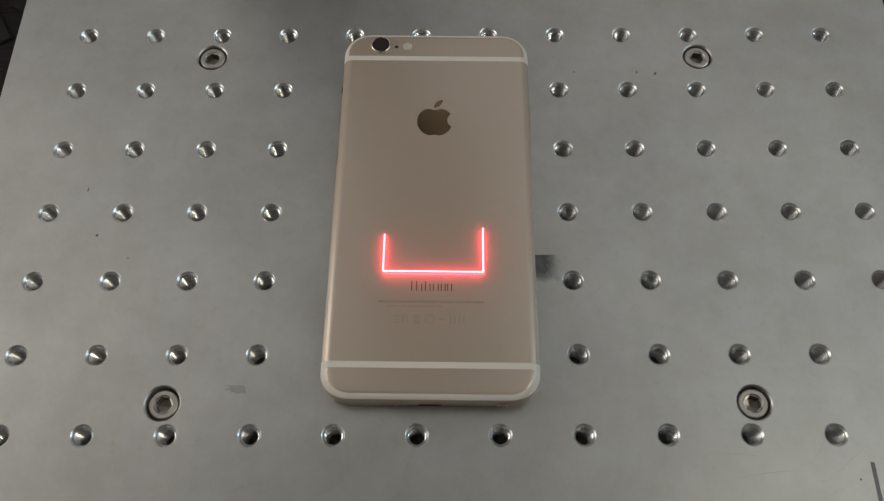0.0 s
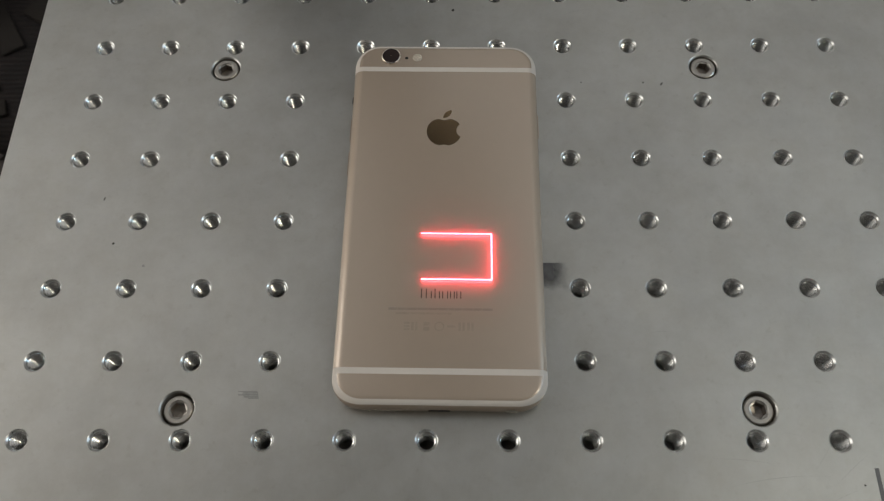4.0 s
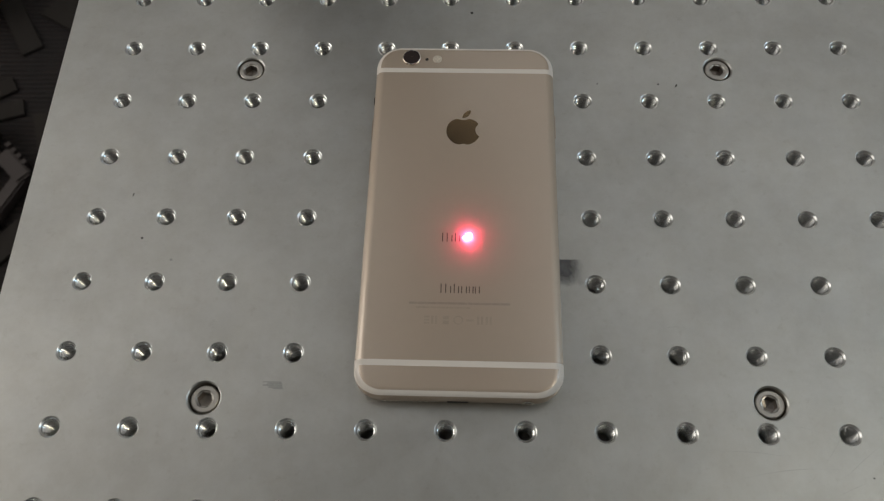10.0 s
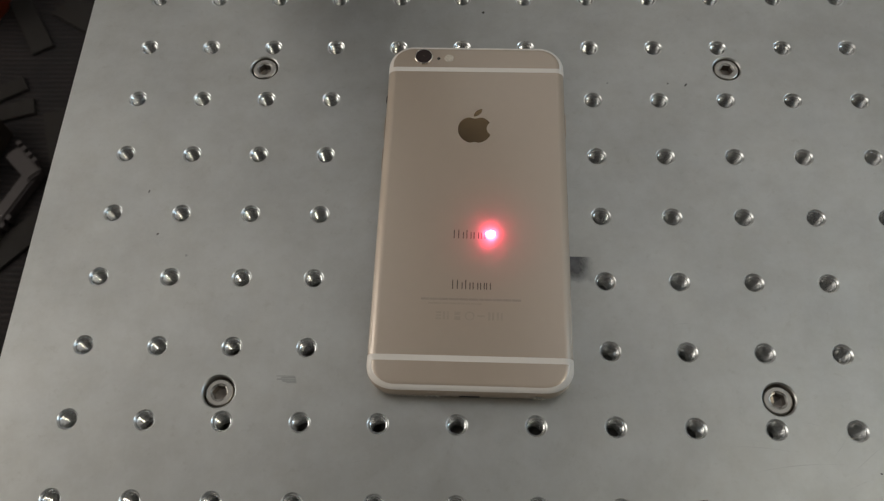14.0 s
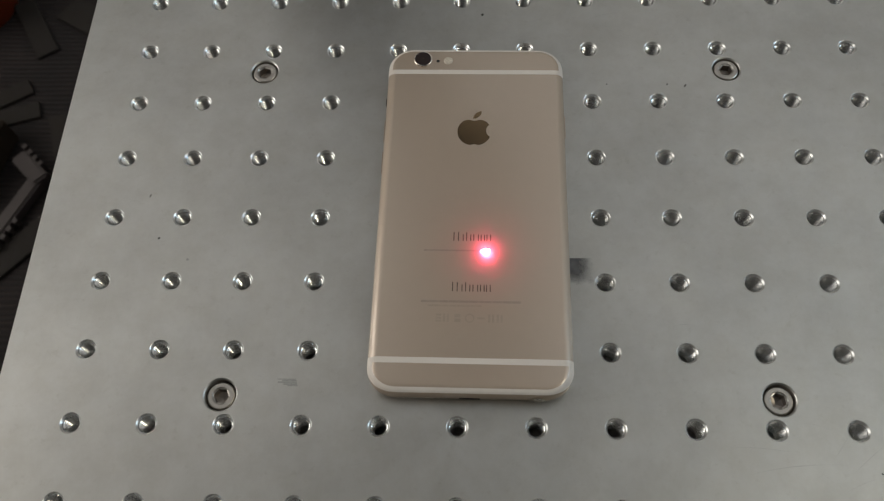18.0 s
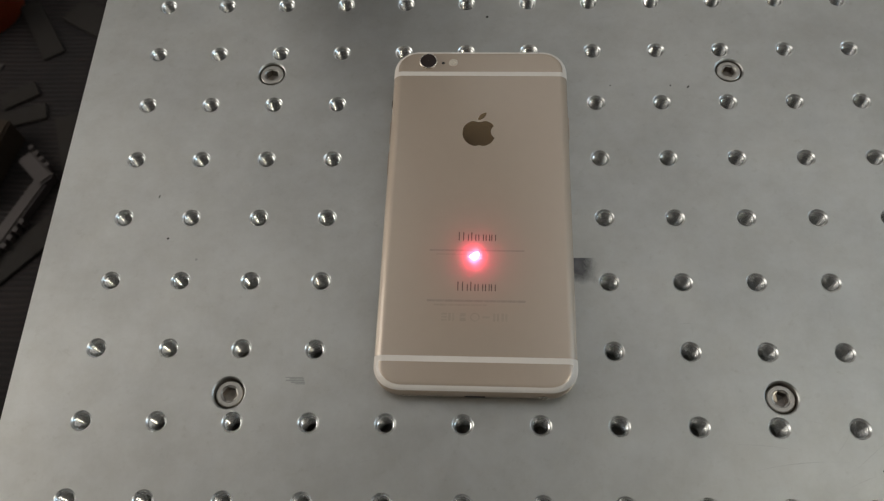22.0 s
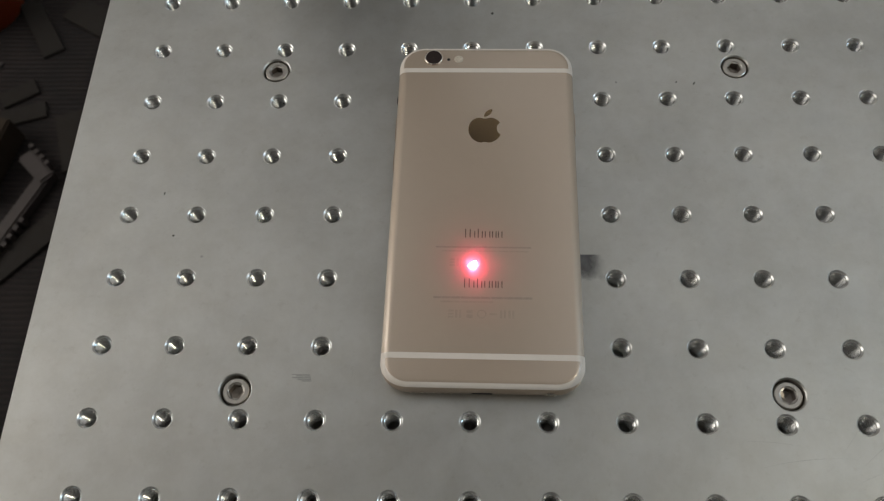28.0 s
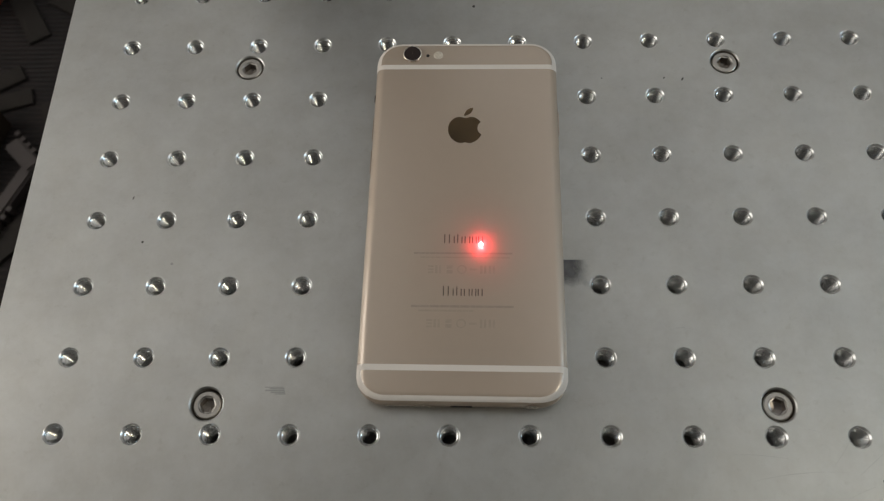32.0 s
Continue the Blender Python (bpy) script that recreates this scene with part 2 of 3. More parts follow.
def solid(name, bm, mat, label, category, group="", kind="", smooth=False):
    return tagged(new(name, mesh_of(name, bm, mat, smooth)), label, category, group, kind)


def box(bm, x0, x1, y0, y1, z0, z1, bevel=0.0):
    m = Matrix.LocRotScale(((x0 + x1) / 2, (y0 + y1) / 2, (z0 + z1) / 2), None, (x1 - x0, y1 - y0, z1 - z0))
    verts = bmesh.ops.create_cube(bm, size=1, matrix=m)["verts"]
    if bevel:
        edges = list({e for v in verts for e in v.link_edges})
        bmesh.ops.bevel(bm, geom=edges, offset=bevel, segments=2, affect="EDGES")


def lathe(bm, profile, n=32, cx=0.0, cy=0.0, cap_first=False, cap_last=False):
    """Rings of (radius, z) about an upright axis."""
    rings = [[bm.verts.new((cx + r * math.cos(2 * math.pi * k / n), cy + r * math.sin(2 * math.pi * k / n), z)) for k in range(n)] for r, z in profile]
    for a, b in zip(rings, rings[1:]):
        for k in range(n):
            bm.faces.new((a[k], a[(k + 1) % n], b[(k + 1) % n], b[k]))
    if cap_first:
        bm.faces.new(rings[0][::-1])
    if cap_last:
        bm.faces.new(rings[-1])
    return rings


def slab(bm, outline, z0, z1):
    """A flat piece with the given outline."""
    low, top = [bm.verts.new((x, y, z0)) for x, y in outline], [bm.verts.new((x, y, z1)) for x, y in outline]
    bm.faces.new(low[::-1])
    bm.faces.new(top)
    for k in range(len(low)):
        bm.faces.new((low[k], low[(k + 1) % len(low)], top[(k + 1) % len(low)], top[k]))


def rect(x0, x1, y0, y1):
    return [(x0, y0), (x1, y0), (x1, y1), (x0, y1)]


def oval(cx, cy, rx, ry, turn=0.0, n=28, power=2.0):
    c, s, out = math.cos(radians(turn)), math.sin(radians(turn)), []
    for k in range(n):
        a = 2 * math.pi * k / n
        u = math.copysign(abs(math.cos(a)) ** (2 / power), math.cos(a)) * rx
        v = math.copysign(abs(math.sin(a)) ** (2 / power), math.sin(a)) * ry
        out.append((cx + u * c - v * s, cy + u * s + v * c))
    return out


def blot(cx, cy, rx, ry, turn=0.0, rough=0.25, seed=1, n=22):
    """An uneven flat outline."""
    rnd = random.Random(seed)
    return [(cx + (x - cx) * (1 + f), cy + (y - cy) * (1 + f)) for x, y in oval(cx, cy, rx, ry, turn, n) for f in [rnd.uniform(-rough, rough)]]


# ---------------- room ----------------
def room():
    x0, x1, y0, y1, z1 = -2.0, 2.0, -0.55, 2.2, 1.85
    bm = bmesh.new()
    box(bm, x0, x1, y0, y1, FLOOR_Z - 0.1, FLOOR_Z)
    solid("floor", bm, M_FLOOR, "dark brown ribbed floor covering below the workbench", "floor", kind="structure")
    bm = bmesh.new()
    box(bm, x0, x1, y0, y1, z1, z1 + 0.1)
    solid("ceiling", bm, M_CEILING, "plain white workshop ceiling", "ceiling", kind="structure")
    # the south wall is set close and dark to darken reflections
    for name, b in (("wall_south", (x0, x1, y0 - 0.1, y0)), ("wall_north", (x0, x1, y1, y1 + 0.1))):
        bm = bmesh.new()
        box(bm, *b, FLOOR_Z, z1)
        dark = name == "wall_south"
        solid(name, bm, M_DARK_WALL if dark else M_WALL, "unseen dark wall added to darken reflections" if dark else "plain painted workshop wall", "wall", kind="structure")
    # openings and windows here are added round the side lamps
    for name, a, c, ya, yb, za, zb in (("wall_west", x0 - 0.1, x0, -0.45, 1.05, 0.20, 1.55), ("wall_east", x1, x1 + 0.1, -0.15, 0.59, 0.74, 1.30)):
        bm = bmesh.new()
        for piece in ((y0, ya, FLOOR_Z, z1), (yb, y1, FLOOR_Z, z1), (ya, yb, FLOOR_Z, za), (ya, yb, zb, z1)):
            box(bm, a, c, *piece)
        solid(name, bm, M_WALL, "plain painted workshop wall with an opening added for a side lamp", "wall", kind="structure")
        window = thing("lamp_window_1" if name == "wall_west" else "lamp_window_2", "unseen white framed window added to house a side lamp", "window", kind="structure")
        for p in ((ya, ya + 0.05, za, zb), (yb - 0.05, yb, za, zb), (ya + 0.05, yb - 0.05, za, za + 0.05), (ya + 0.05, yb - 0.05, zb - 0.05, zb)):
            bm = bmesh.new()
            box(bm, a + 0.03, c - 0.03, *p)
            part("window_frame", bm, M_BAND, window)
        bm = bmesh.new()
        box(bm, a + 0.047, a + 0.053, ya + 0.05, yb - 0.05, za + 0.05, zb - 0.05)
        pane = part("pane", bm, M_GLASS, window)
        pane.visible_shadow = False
    # panel added on the ceiling above the unseen fill lamp
    lamp = thing("ceiling_fill_panel", "wide white ceiling panel added over the unseen fill lamp", "ceiling light")
    bm = bmesh.new()
    box(bm, -1.57, 1.77, 0.25, 1.99, 1.80, 1.815)
    part("diffuser", bm, M_CEILING, lamp)
    for p in ((-1.60, 1.80, 0.22, 0.25), (-1.60, 1.80, 1.99, 2.02), (-1.60, -1.57, 0.25, 1.99), (1.77, 1.80, 0.25, 1.99)):
        bm = bmesh.new()
        box(bm, *p, 1.79, 1.85)
        part("panel_frame", bm, M_BAND, lamp)
    # fixture added to go with the warm corner fill lamp
    lamp = thing("corner_fill_fixture", "unseen white ceiling fixture added for the warm fill lamp", "ceiling light")
    bm = bmesh.new()
    box(bm, 1.18, 1.72, -0.36, -0.14, 1.80, 1.85, 0.006)
    part("housing", bm, M_BAND, lamp)
    bm = bmesh.new()
    box(bm, 1.20, 1.70, -0.35, -0.15, 1.782, 1.80, 0.004)
    part("diffuser", bm, M_CEILING, lamp)


# ---------------- breadboard ----------------
PITCH = 0.025
PX0, PX1, PY0, PY1, THICK = -0.1524, 0.1771, -0.090, 0.240, 0.015
SCREWS = [(-0.0774, 0.1399), (0.1023, 0.1399), (-0.0774, 0.0098), (0.1023, 0.0098)]
HOLE_R, BORE_R = 0.00352, 0.0057
HOLES = [(c * PITCH, r * PITCH) for r in range(-3, 10) for c in range(-5, 7)]


def circle(cx, cy, r, n):
    return [(cx + r * math.cos(2 * math.pi * k / n), cy + r * math.sin(2 * math.pi * k / n)) for k in range(n)]


def breadboard():
    top = thing("breadboard", "brushed aluminium optical breadboard with rows of threaded holes", "breadboard")
    bm = bmesh.new()
    edges = []

    def loop(points, z):
        vs = [bm.verts.new((x, y, z)) for x, y in points]
        return vs, [bm.edges.new((vs[k], vs[(k + 1) % len(vs)])) for k in range(len(vs))]

    ch = 0.0004
    rim, e = loop(rect(PX0 + ch, PX1 - ch, PY0 + ch, PY1 - ch), 0)
    edges += e
    for x, y in HOLES:
        edges += loop(circle(x, y, HOLE_R, 40), 0)[1]
    for x, y in SCREWS:
        edges += loop(circle(x, y, BORE_R, 48), 0)[1]
    bmesh.ops.triangle_fill(bm, use_beauty=True, use_dissolve=False, edges=edges, normal=(0, 0, 1))
    side = [bm.verts.new((x, y, -ch)) for x, y in rect(PX0, PX1, PY0, PY1)]
    foot = [bm.verts.new((x, y, -THICK)) for x, y in rect(PX0, PX1, PY0, PY1)]
    for a, b in ((rim, side), (side, foot)):
        for k in range(4):
            bm.faces.new((a[k], a[(k + 1) % 4], b[(k + 1) % 4], b[k]))
    bm.faces.new(foot[::-1])
    part("plate", bm, M_PLATE, top)
    # one threaded hole, shared by all
    bm = bmesh.new()
    n, step, deep, pitch = 40, 0.00006, 0.0125, 0.0010
    profile = [(HOLE_R, 0.0), (HOLE_R - 0.00006, -0.00003), (HOLE_R - 0.00052, -0.00050), (HOLE_R - 0.00061, -0.00066)]
    rings = lathe(bm, profile, n)
    last = rings[-1]
    rows = int((deep - 0.001) / step)
    for j in range(rows):
        z = -0.00076 - j * step
        ring = []
        for k in range(n):
            ph = (z / pitch - k / n) % 1.0
            tooth = min(1.0, max(0.0, (1 - abs(2 * ph - 1) - 0.20) / 0.56))
            r = HOLE_R - 0.00061 - min(1.0, max(0.0, j / 10)) * (0.00004 + 0.00045 * tooth)
            a = 2 * math.pi * k / n
            ring.append(bm.verts.new((r * math.cos(a), r * math.sin(a), z)))
        for k in range(n):
            bm.faces.new((last[k], last[(k + 1) % n], ring[(k + 1) % n], ring[k]))
        last = ring
    mid = bm.verts.new((0, 0, -deep - 0.0012))
    for k in range(n):
        bm.faces.new((last[k], last[(k + 1) % n], mid))
    hole = mesh_of("threaded_hole", bm, M_BORE, True)
    hole.materials.append(M_CHAMFER)
    hole.materials.append(M_DEEP)
    for p in hole.polygons:
        if p.center.z > -0.0006:
            p.material_index = 1
        elif p.center.z < -0.0108:
            p.material_index = 2
    for x, y in HOLES:
        ob = new("threaded_hole", hole)
        ob.location, ob.parent = (x, y, 0), top
    bm = bmesh.new()
    lathe(bm, [(BORE_R - 0.0005, -0.0005), (BORE_R - 0.0005, -0.0069), (0.0001, -0.007)], 48)
    bore = mesh_of("counterbore", bm, M_GAP, True)
    bm = bmesh.new()
    lathe(bm, [(BORE_R, 0.0), (BORE_R - 0.00008, -0.00003), (BORE_R - 0.0005, -0.0005)], 48)
    rim_mesh = mesh_of("rim", bm, M_PLATE, True)
    for x, y in SCREWS:
        ob = new("counterbore", bore)
        ob.location, ob.parent = (x, y, 0), top
        new("rim", rim_mesh).parent = ob
    return top


def screw(x, y, turn, sink):
    top = thing("socket_screw", "nickel-plated socket head screw sunk in the plate", "screw", "screws of the plate", at=pose(x, y, -sink, 0, 0, turn))
    bm = bmesh.new()
    n, r = 48, 0.0047
    rings = lathe(bm, [(r, -0.0069 + sink), (r, -0.0006), (r - 0.0002, -0.0002), (r - 0.0005, 0.0), (0.0030, 0.0), (0.0028, -0.00025)], n)
    inner, hexa = rings[-1], []
    for k in range(n):
        a = 2 * math.pi * k / n
        f = 0.00225 / math.cos((a + math.pi / 6) % (math.pi / 3) - math.pi / 6)
        hexa.append((f * math.cos(a), f * math.sin(a)))
    lip = [bm.verts.new((u, v, -0.0004)) for u, v in hexa]
    for k in range(n):
        bm.faces.new((inner[k], inner[(k + 1) % n], lip[(k + 1) % n], lip[k]))
    part("head", bm, M_SCREW, top)
    bm = bmesh.new()
    low = [(0.97 * u, 0.97 * v) for u, v in hexa]
    a = [bm.verts.new((u, v, -0.0004)) for u, v in hexa]
    b = [bm.verts.new((u, v, -0.0031)) for u, v in low]
    c = bm.verts.new((0, 0, -0.0036))
    for k in range(n):
        bm.faces.new((a[k], a[(k + 1) % n], b[(k + 1) % n], b[k]))
        bm.faces.new((b[k], b[(k + 1) % n], c))
    part("hex_socket", bm, M_HOLLOW, top, "hexagonal socket, darkened in colour for its shade")
    return top


# ---------------- smartphone ----------------
PW, PL, PT, PR = 33.3 * MM, 68.80 * MM, 6.9 * MM, 9.6 * MM
BODY_Y = -1.10 * MM
EDGE = PT / 2
PHONE = pose(0.0048, 0.0782, 0.0, 0, 0, -0.77)


def outline(inset, n=12):
    """The phone's rounded outline, from the right side anticlockwise."""
    hw, hl, r = PW - inset, PL - inset, max(PR - inset, 0.001)
    pts = []
    for cx, cy, a0 in ((hw - r, hl - r, 0), (-hw + r, hl - r, 90), (-hw + r, -hl + r, 180), (hw - r, -hl + r, 270)):
        for k in range(n + 1):
            a = radians(a0 + 90 * k / n)
            pts.append((cx + r * math.cos(a), cy + r * math.sin(a) + BODY_Y))
    return pts


def edge_at(angle, out=0.0):
    """Inset and height of the rounded side at an angle from level."""
    a = radians(angle)
    return EDGE - (EDGE + out) * math.cos(a), EDGE + (EDGE + out) * math.sin(a)


def band(parent, y0, y1, sign, label):
    """Antenna band: a strip across the back and a line round the end of the body."""
    bm = bmesh.new()
    out = 0.00003
    prof = [(PW - edge_at(a, out)[0], edge_at(a, out)[1]) for a in range(-30, 91, 8)]
    prof = prof + [(-x, z) for x, z in prof[::-1]]
    rows = [[bm.verts.new((x, y, z)) for x, z in prof] for y in (y0, y1)]
    for k in range(len(prof) - 1):
        bm.faces.new((rows[0][k], rows[0][k + 1], rows[1][k + 1], rows[1][k]))
    part("antenna_strip", bm, M_BAND, parent, label, True)
    bm = bmesh.new()
    rings = []
    # the line lies high on the end and slips down over the sides
    high, low = ((30, 72) if sign > 0 else (44, 74)), (8, 62)
    for j in range(8):
        ring = []
        for k in range(60):
            corner, step = divmod(k, 15)
            turn = radians(90 * corner + 90 * step / 14)
            w = abs(math.sin(turn)) ** 1.5
            a, b = (low[q] + (high[q] - low[q]) * w for q in (0, 1))
            inset, z = edge_at(a + (b - a) * j / 7, out)
            x, y = outline(inset, 14)[k]
            ring.append((x, y, z))
        half = ring[:30] if sign > 0 else ring[30:]
        y_end = y0 if sign > 0 else y1
        half = [(half[0][0], y_end, half[0][2])] + half + [(half[-1][0], y_end, half[-1][2])]
        rings.append([bm.verts.new(p) for p in half])
    for a, b in zip(rings, rings[1:]):
        for k in range(len(a) - 1):
            bm.faces.new((a[k], a[k + 1], b[k + 1], b[k]))
    part("antenna_loop", bm, M_BAND, parent, label, True)


WORD = [(-6.45, -5.95, 0, 3.3), (-4.9, -2.95, 0, 3.3), (-2.1, -0.35, 0, 3.3), (0.35, 2.25, 0, 2.45), (2.85, 4.4, 0, 2.45), (4.85, 6.45, 0, 2.45)]
STROKE = 0.34


def word_piece(x0, x1, y0, y1):
    """One plain bar or pair of bars of the name line."""
    bm = bmesh.new()
    bars = [(x0, x0 + STROKE, y0, y1)] if x1 - x0 < 1 else [(x0, x0 + STROKE, y0, y1), (x1 - STROKE, x1, y0, min(y1, 2.45))]
    for a, b, c, d in bars:
        slab(bm, [(u * MM, v * MM) for u, v in rect(a, b, c, d)], -0.00002, 0.000012)
    return bm


def smartphone():
    top = thing("smartphone", "gold aluminium smartphone lying face down on the plate", "smartphone", at=PHONE)
    bm = bmesh.new()
    rings = []
    for a in (-90, -75, -60, -45, -30, -15, 0, 12, 24, 36, 48, 58, 68, 76, 84, 90):
        inset, z = edge_at(a)
        rings.append([bm.verts.new((x, y, z)) for x, y in outline(inset)])
    n = len(rings[0])
    for a, b in zip(rings, rings[1:]):
        for k in range(n):
            bm.faces.new((a[k], a[(k + 1) % n], b[(k + 1) % n], b[k]))
    bm.faces.new(rings[-1])
    bm.faces.new(rings[0][::-1])
    part("body", bm, M_GOLD, top, "matt gold aluminium shell", True)
    band(top, 54.6 * MM, 56.6 * MM, 1, "white plastic antenna band")
    band(top, -59.6 * MM, -57.6 * MM, -1, "white plastic antenna band")
    z = PT
    # camera, microphone, flash
    bm = bmesh.new()
    lathe(bm, [(3.60 * MM, z - 0.0001), (3.58 * MM, z + 0.0003), (3.46 * MM, z + 0.00062), (3.25 * MM, z + 0.00078), (3.12 * MM, z + 0.0007)], 40)
    cam_ring = part("camera_ring", bm, M_RING, top, "polished metal camera ring", True)
    cam_ring.location = (-20.05 * MM, 61.3 * MM, 0)
    bm = bmesh.new()
    lathe(bm, [(3.13 * MM, z + 0.0007), (3.0 * MM, z + 0.00072), (1.6 * MM, z + 0.00074), (0.0001, z + 0.00075)], 36)
    part("camera_glass", bm, M_LENS, cam_ring, "black camera glass", True)
    # a flat black disc paints the shade of the microphone hole
    bm = bmesh.new()
    lathe(bm, [(0.62 * MM, z - 0.0001), (0.62 * MM, z + 0.00004), (0.0001, z + 0.00004)], 20)
    part("microphone_hole", bm, M_BLACK, top, "small flat black disc for the shade in the microphone hole").location = (-14.3 * MM, 60.7 * MM, 0)
    bm = bmesh.new()
    lathe(bm, [(1.75 * MM, z - 0.0001), (1.75 * MM, z + 0.00005), (1.45 * MM, z + 0.00012), (0.0001, z + 0.00016)], 28)
    part("flash", bm, M_FLASH, top, "round cream flash lens", True).location = (-10.4 * MM, 60.9 * MM, 0)
    # emblem: a plain rounded shape, hollowed on one side, and a leaf
    bm = bmesh.new()
    pts = []
    for x, y in oval(0, 0, 6.1, 5.75, 0, 120, 2.35):
        y += 0.55 * math.exp(-(x / 1.2) ** 2) if y < 0 else -0.85 * math.exp(-(x / 1.7) ** 2)
        x *= 1 - 0.13 * max(0.0, -y / 5.75) ** 1.5
        u, v = x - 7.5, y - 0.7
        d = math.hypot(u, v)
        pts.append((7.5 + 3.2 * u / d, 0.7 + 3.2 * v / d) if d < 3.2 else (x, y))
    slab(bm, [(x * MM, (28.5 + y) * MM) for x, y in pts], z - 0.0001, z + 0.00002)
    part("emblem", bm, M_EMBLEM, top, "polished dark gold rounded emblem")
    bm = bmesh.new()
    slab(bm, [(x * MM, y * MM) for x, y in oval(1.1, 36.0, 2.2, 0.95, 48, 24, 1.6)], z - 0.0001, z + 0.00002)
    part("emblem_leaf", bm, M_EMBLEM, top)
    # factory print
    for x0, x1, y0, y1 in WORD:
        part("name_bar", word_piece(x0, x1, y0, y1), M_INK, top).location = (0, -34.55 * MM, z)
    for x0, x1, y0, y1, mat in PRINT_LINES:
        bm = bmesh.new()
        slab(bm, [(u * MM, v * MM) for u, v in rect(x0, x1, y0, y1)], -0.00002, 0.00001)
        part("print_bar", bm, mat, top).location = (0, 0, z)
    for mark in SYMBOLS:
        part("print_symbol", symbol(*mark), M_PRINT2, top).location = (0, -44.0 * MM, z)
    # lower end: port, jack, loudspeaker holes, screws
    yb = -PL + BODY_Y
    # a raised black slab paints the shade inside the port
    bm = bmesh.new()
    box(bm, -3.9 * MM, 3.9 * MM, yb - 0.00012, yb + 0.0016, 2.3 * MM, 4.5 * MM, 0.0006)
    part("charging_port", bm, M_BLACK, top, "raised black slab for the shade in the charging port")
    bm = bmesh.new()
    lathe(bm, [(2.0 * MM, 0.0), (1.95 * MM, 0.00008), (1.0 * MM, 0.00010), (0.95 * MM, 0.0)], 28)
    jack = part("headphone_jack", bm, M_RING, top, "bright metal headphone jack rim", True)
    jack.matrix_basis = pose(21.8 * MM, yb + 0.00002, 3.35 * MM, 90)
    # no hole is cut: flat half discs paint its shade and lit lower wall
    bm = bmesh.new()
    arc = [(1.75 * MM * math.cos(math.pi * k / 16), 1.75 * MM * math.sin(math.pi * k / 16)) for k in range(17)]
    slab(bm, arc, -0.00004, 0.00006)
    part("jack_shade", bm, M_HOLLOW, jack, "flat dark half disc for the shade in the jack")
    bm = bmesh.new()
    slab(bm, [(x, -y) for x, y in arc][::-1], -0.00004, 0.00006)
    part("jack_glint", bm, M_RING, jack, "flat bright half disc for the light on the jack's inner wall")
    bm = bmesh.new()
    lathe(bm, [(0.62 * MM, 0.0), (0.58 * MM, 0.00008), (0.34 * MM, 0.00008), (0.30 * MM, -0.0002), (0.0001, -0.0003)], 14)
    dot = mesh_of("speaker_hole", bm, M_RING, False)
    for k in range(8):
        ob = new("speaker_hole", dot)
        ob.parent, ob.matrix_basis = top, pose((-23.0 + 1.85 * k) * MM, yb + 0.00002, 3.4 * MM, 90)
    bm = bmesh.new()
    lathe(bm, [(0.48 * MM, 0.0), (0.45 * MM, 0.00006), (0.0001, 0.00006)], 14)
    tiny = mesh_of("end_screw", bm, M_SCREW, False)
    for x in (-7.6, 7.6):
        ob = new("end_screw", tiny)
        ob.parent, ob.matrix_basis = top, pose(x * MM, yb + 0.00002, 3.4 * MM, 90)
    # side keys
    for name, x, y, length, mat in (("mute_switch", -1, 43.5, 3.0, M_BLACK), ("volume_key", -1, 30.5, 9.5, M_GOLD), ("volume_key", -1, 17.0, 9.5, M_GOLD), ("power_key", 1, 33.0, 9.5, M_GOLD)):
        bm = bmesh.new()
        a, b = sorted((x * (PW - 0.0003), x * (PW + 0.0002)))
        box(bm, a, b, (y - length / 2) * MM, (y + length / 2) * MM, 2.3 * MM, 4.5 * MM, 0.0003)
        part(name, bm, mat, top)
    return top


def print_lines():
    """Bars for the unreadable small print: words of uneven length."""
    rnd, rows = random.Random(5), []
    for x, end, y, h, mat in ((-16.6, 16.4, -38.2, 0.75, M_PRINT), (-14.2, 3.4, -39.7, 0.65, M_PRINT2)):
        while x < end - 0.5:
            w = min(rnd.uniform(1.6, 3.4), end - x)
            rows.append((x, x + w, y - h / 2, y + h / 2, mat))
            x += w + 0.16
    return rows


PRINT_LINES = print_lines()
SYMBOLS = [(-10.6, 1.5, 0), (-8.2, 1.5, 1), (-4.4, 1.5, 2), (-0.4, 1.6, 3), (3.4, 0.5, 4), (6.6, 1.5, 1), (9.4, 1.5, 1)]


def symbol(x, h, kind):
    """A plain shape standing for one of the approval marks."""
    bm = bmesh.new()
    if kind == 3:
        ring = oval(x, 0, h, h, 0, 20), oval(x, 0, h - 0.45, h - 0.45, 0, 20)
        for k in range(20):
            q = [ring[0][k], ring[0][(k + 1) % 20], ring[1][(k + 1) % 20], ring[1][k]]
            slab(bm, [(u * MM, v * MM) for u, v in q], -0.00002, 0.00001)
        return bm
    bars = {0: [(-0.9, 0.9, 0.75, 1.4), (-0.9, 0.9, -0.35, 0.3), (-0.9, 0.9, -1.4, -0.75)],
            1: [(-1.0, -0.2, -1.4, 1.4), (0.3, 1.0, -1.4, 1.4)],
            2: [(-1.0, 1.0, 0.2, 1.45), (-1.0, 1.0, -1.45, -0.2)],
            4: [(-1.3, 1.3, -0.35, 0.35)]}[kind]
    for a, b, c, d in bars:
        slab(bm, [(u * MM, v * MM) for u, v in rect(x + a, x + b, c, d)], -0.00002, 0.00001)
    return bm


# ---------------- marks on the plate ----------------
def flat_mark(name, outlines, mat, label, category):
    bm = bmesh.new()
    for pts in outlines:
        slab(bm, pts, -0.00001, 0.00003)
    solid(name, bm, mat, label, category)


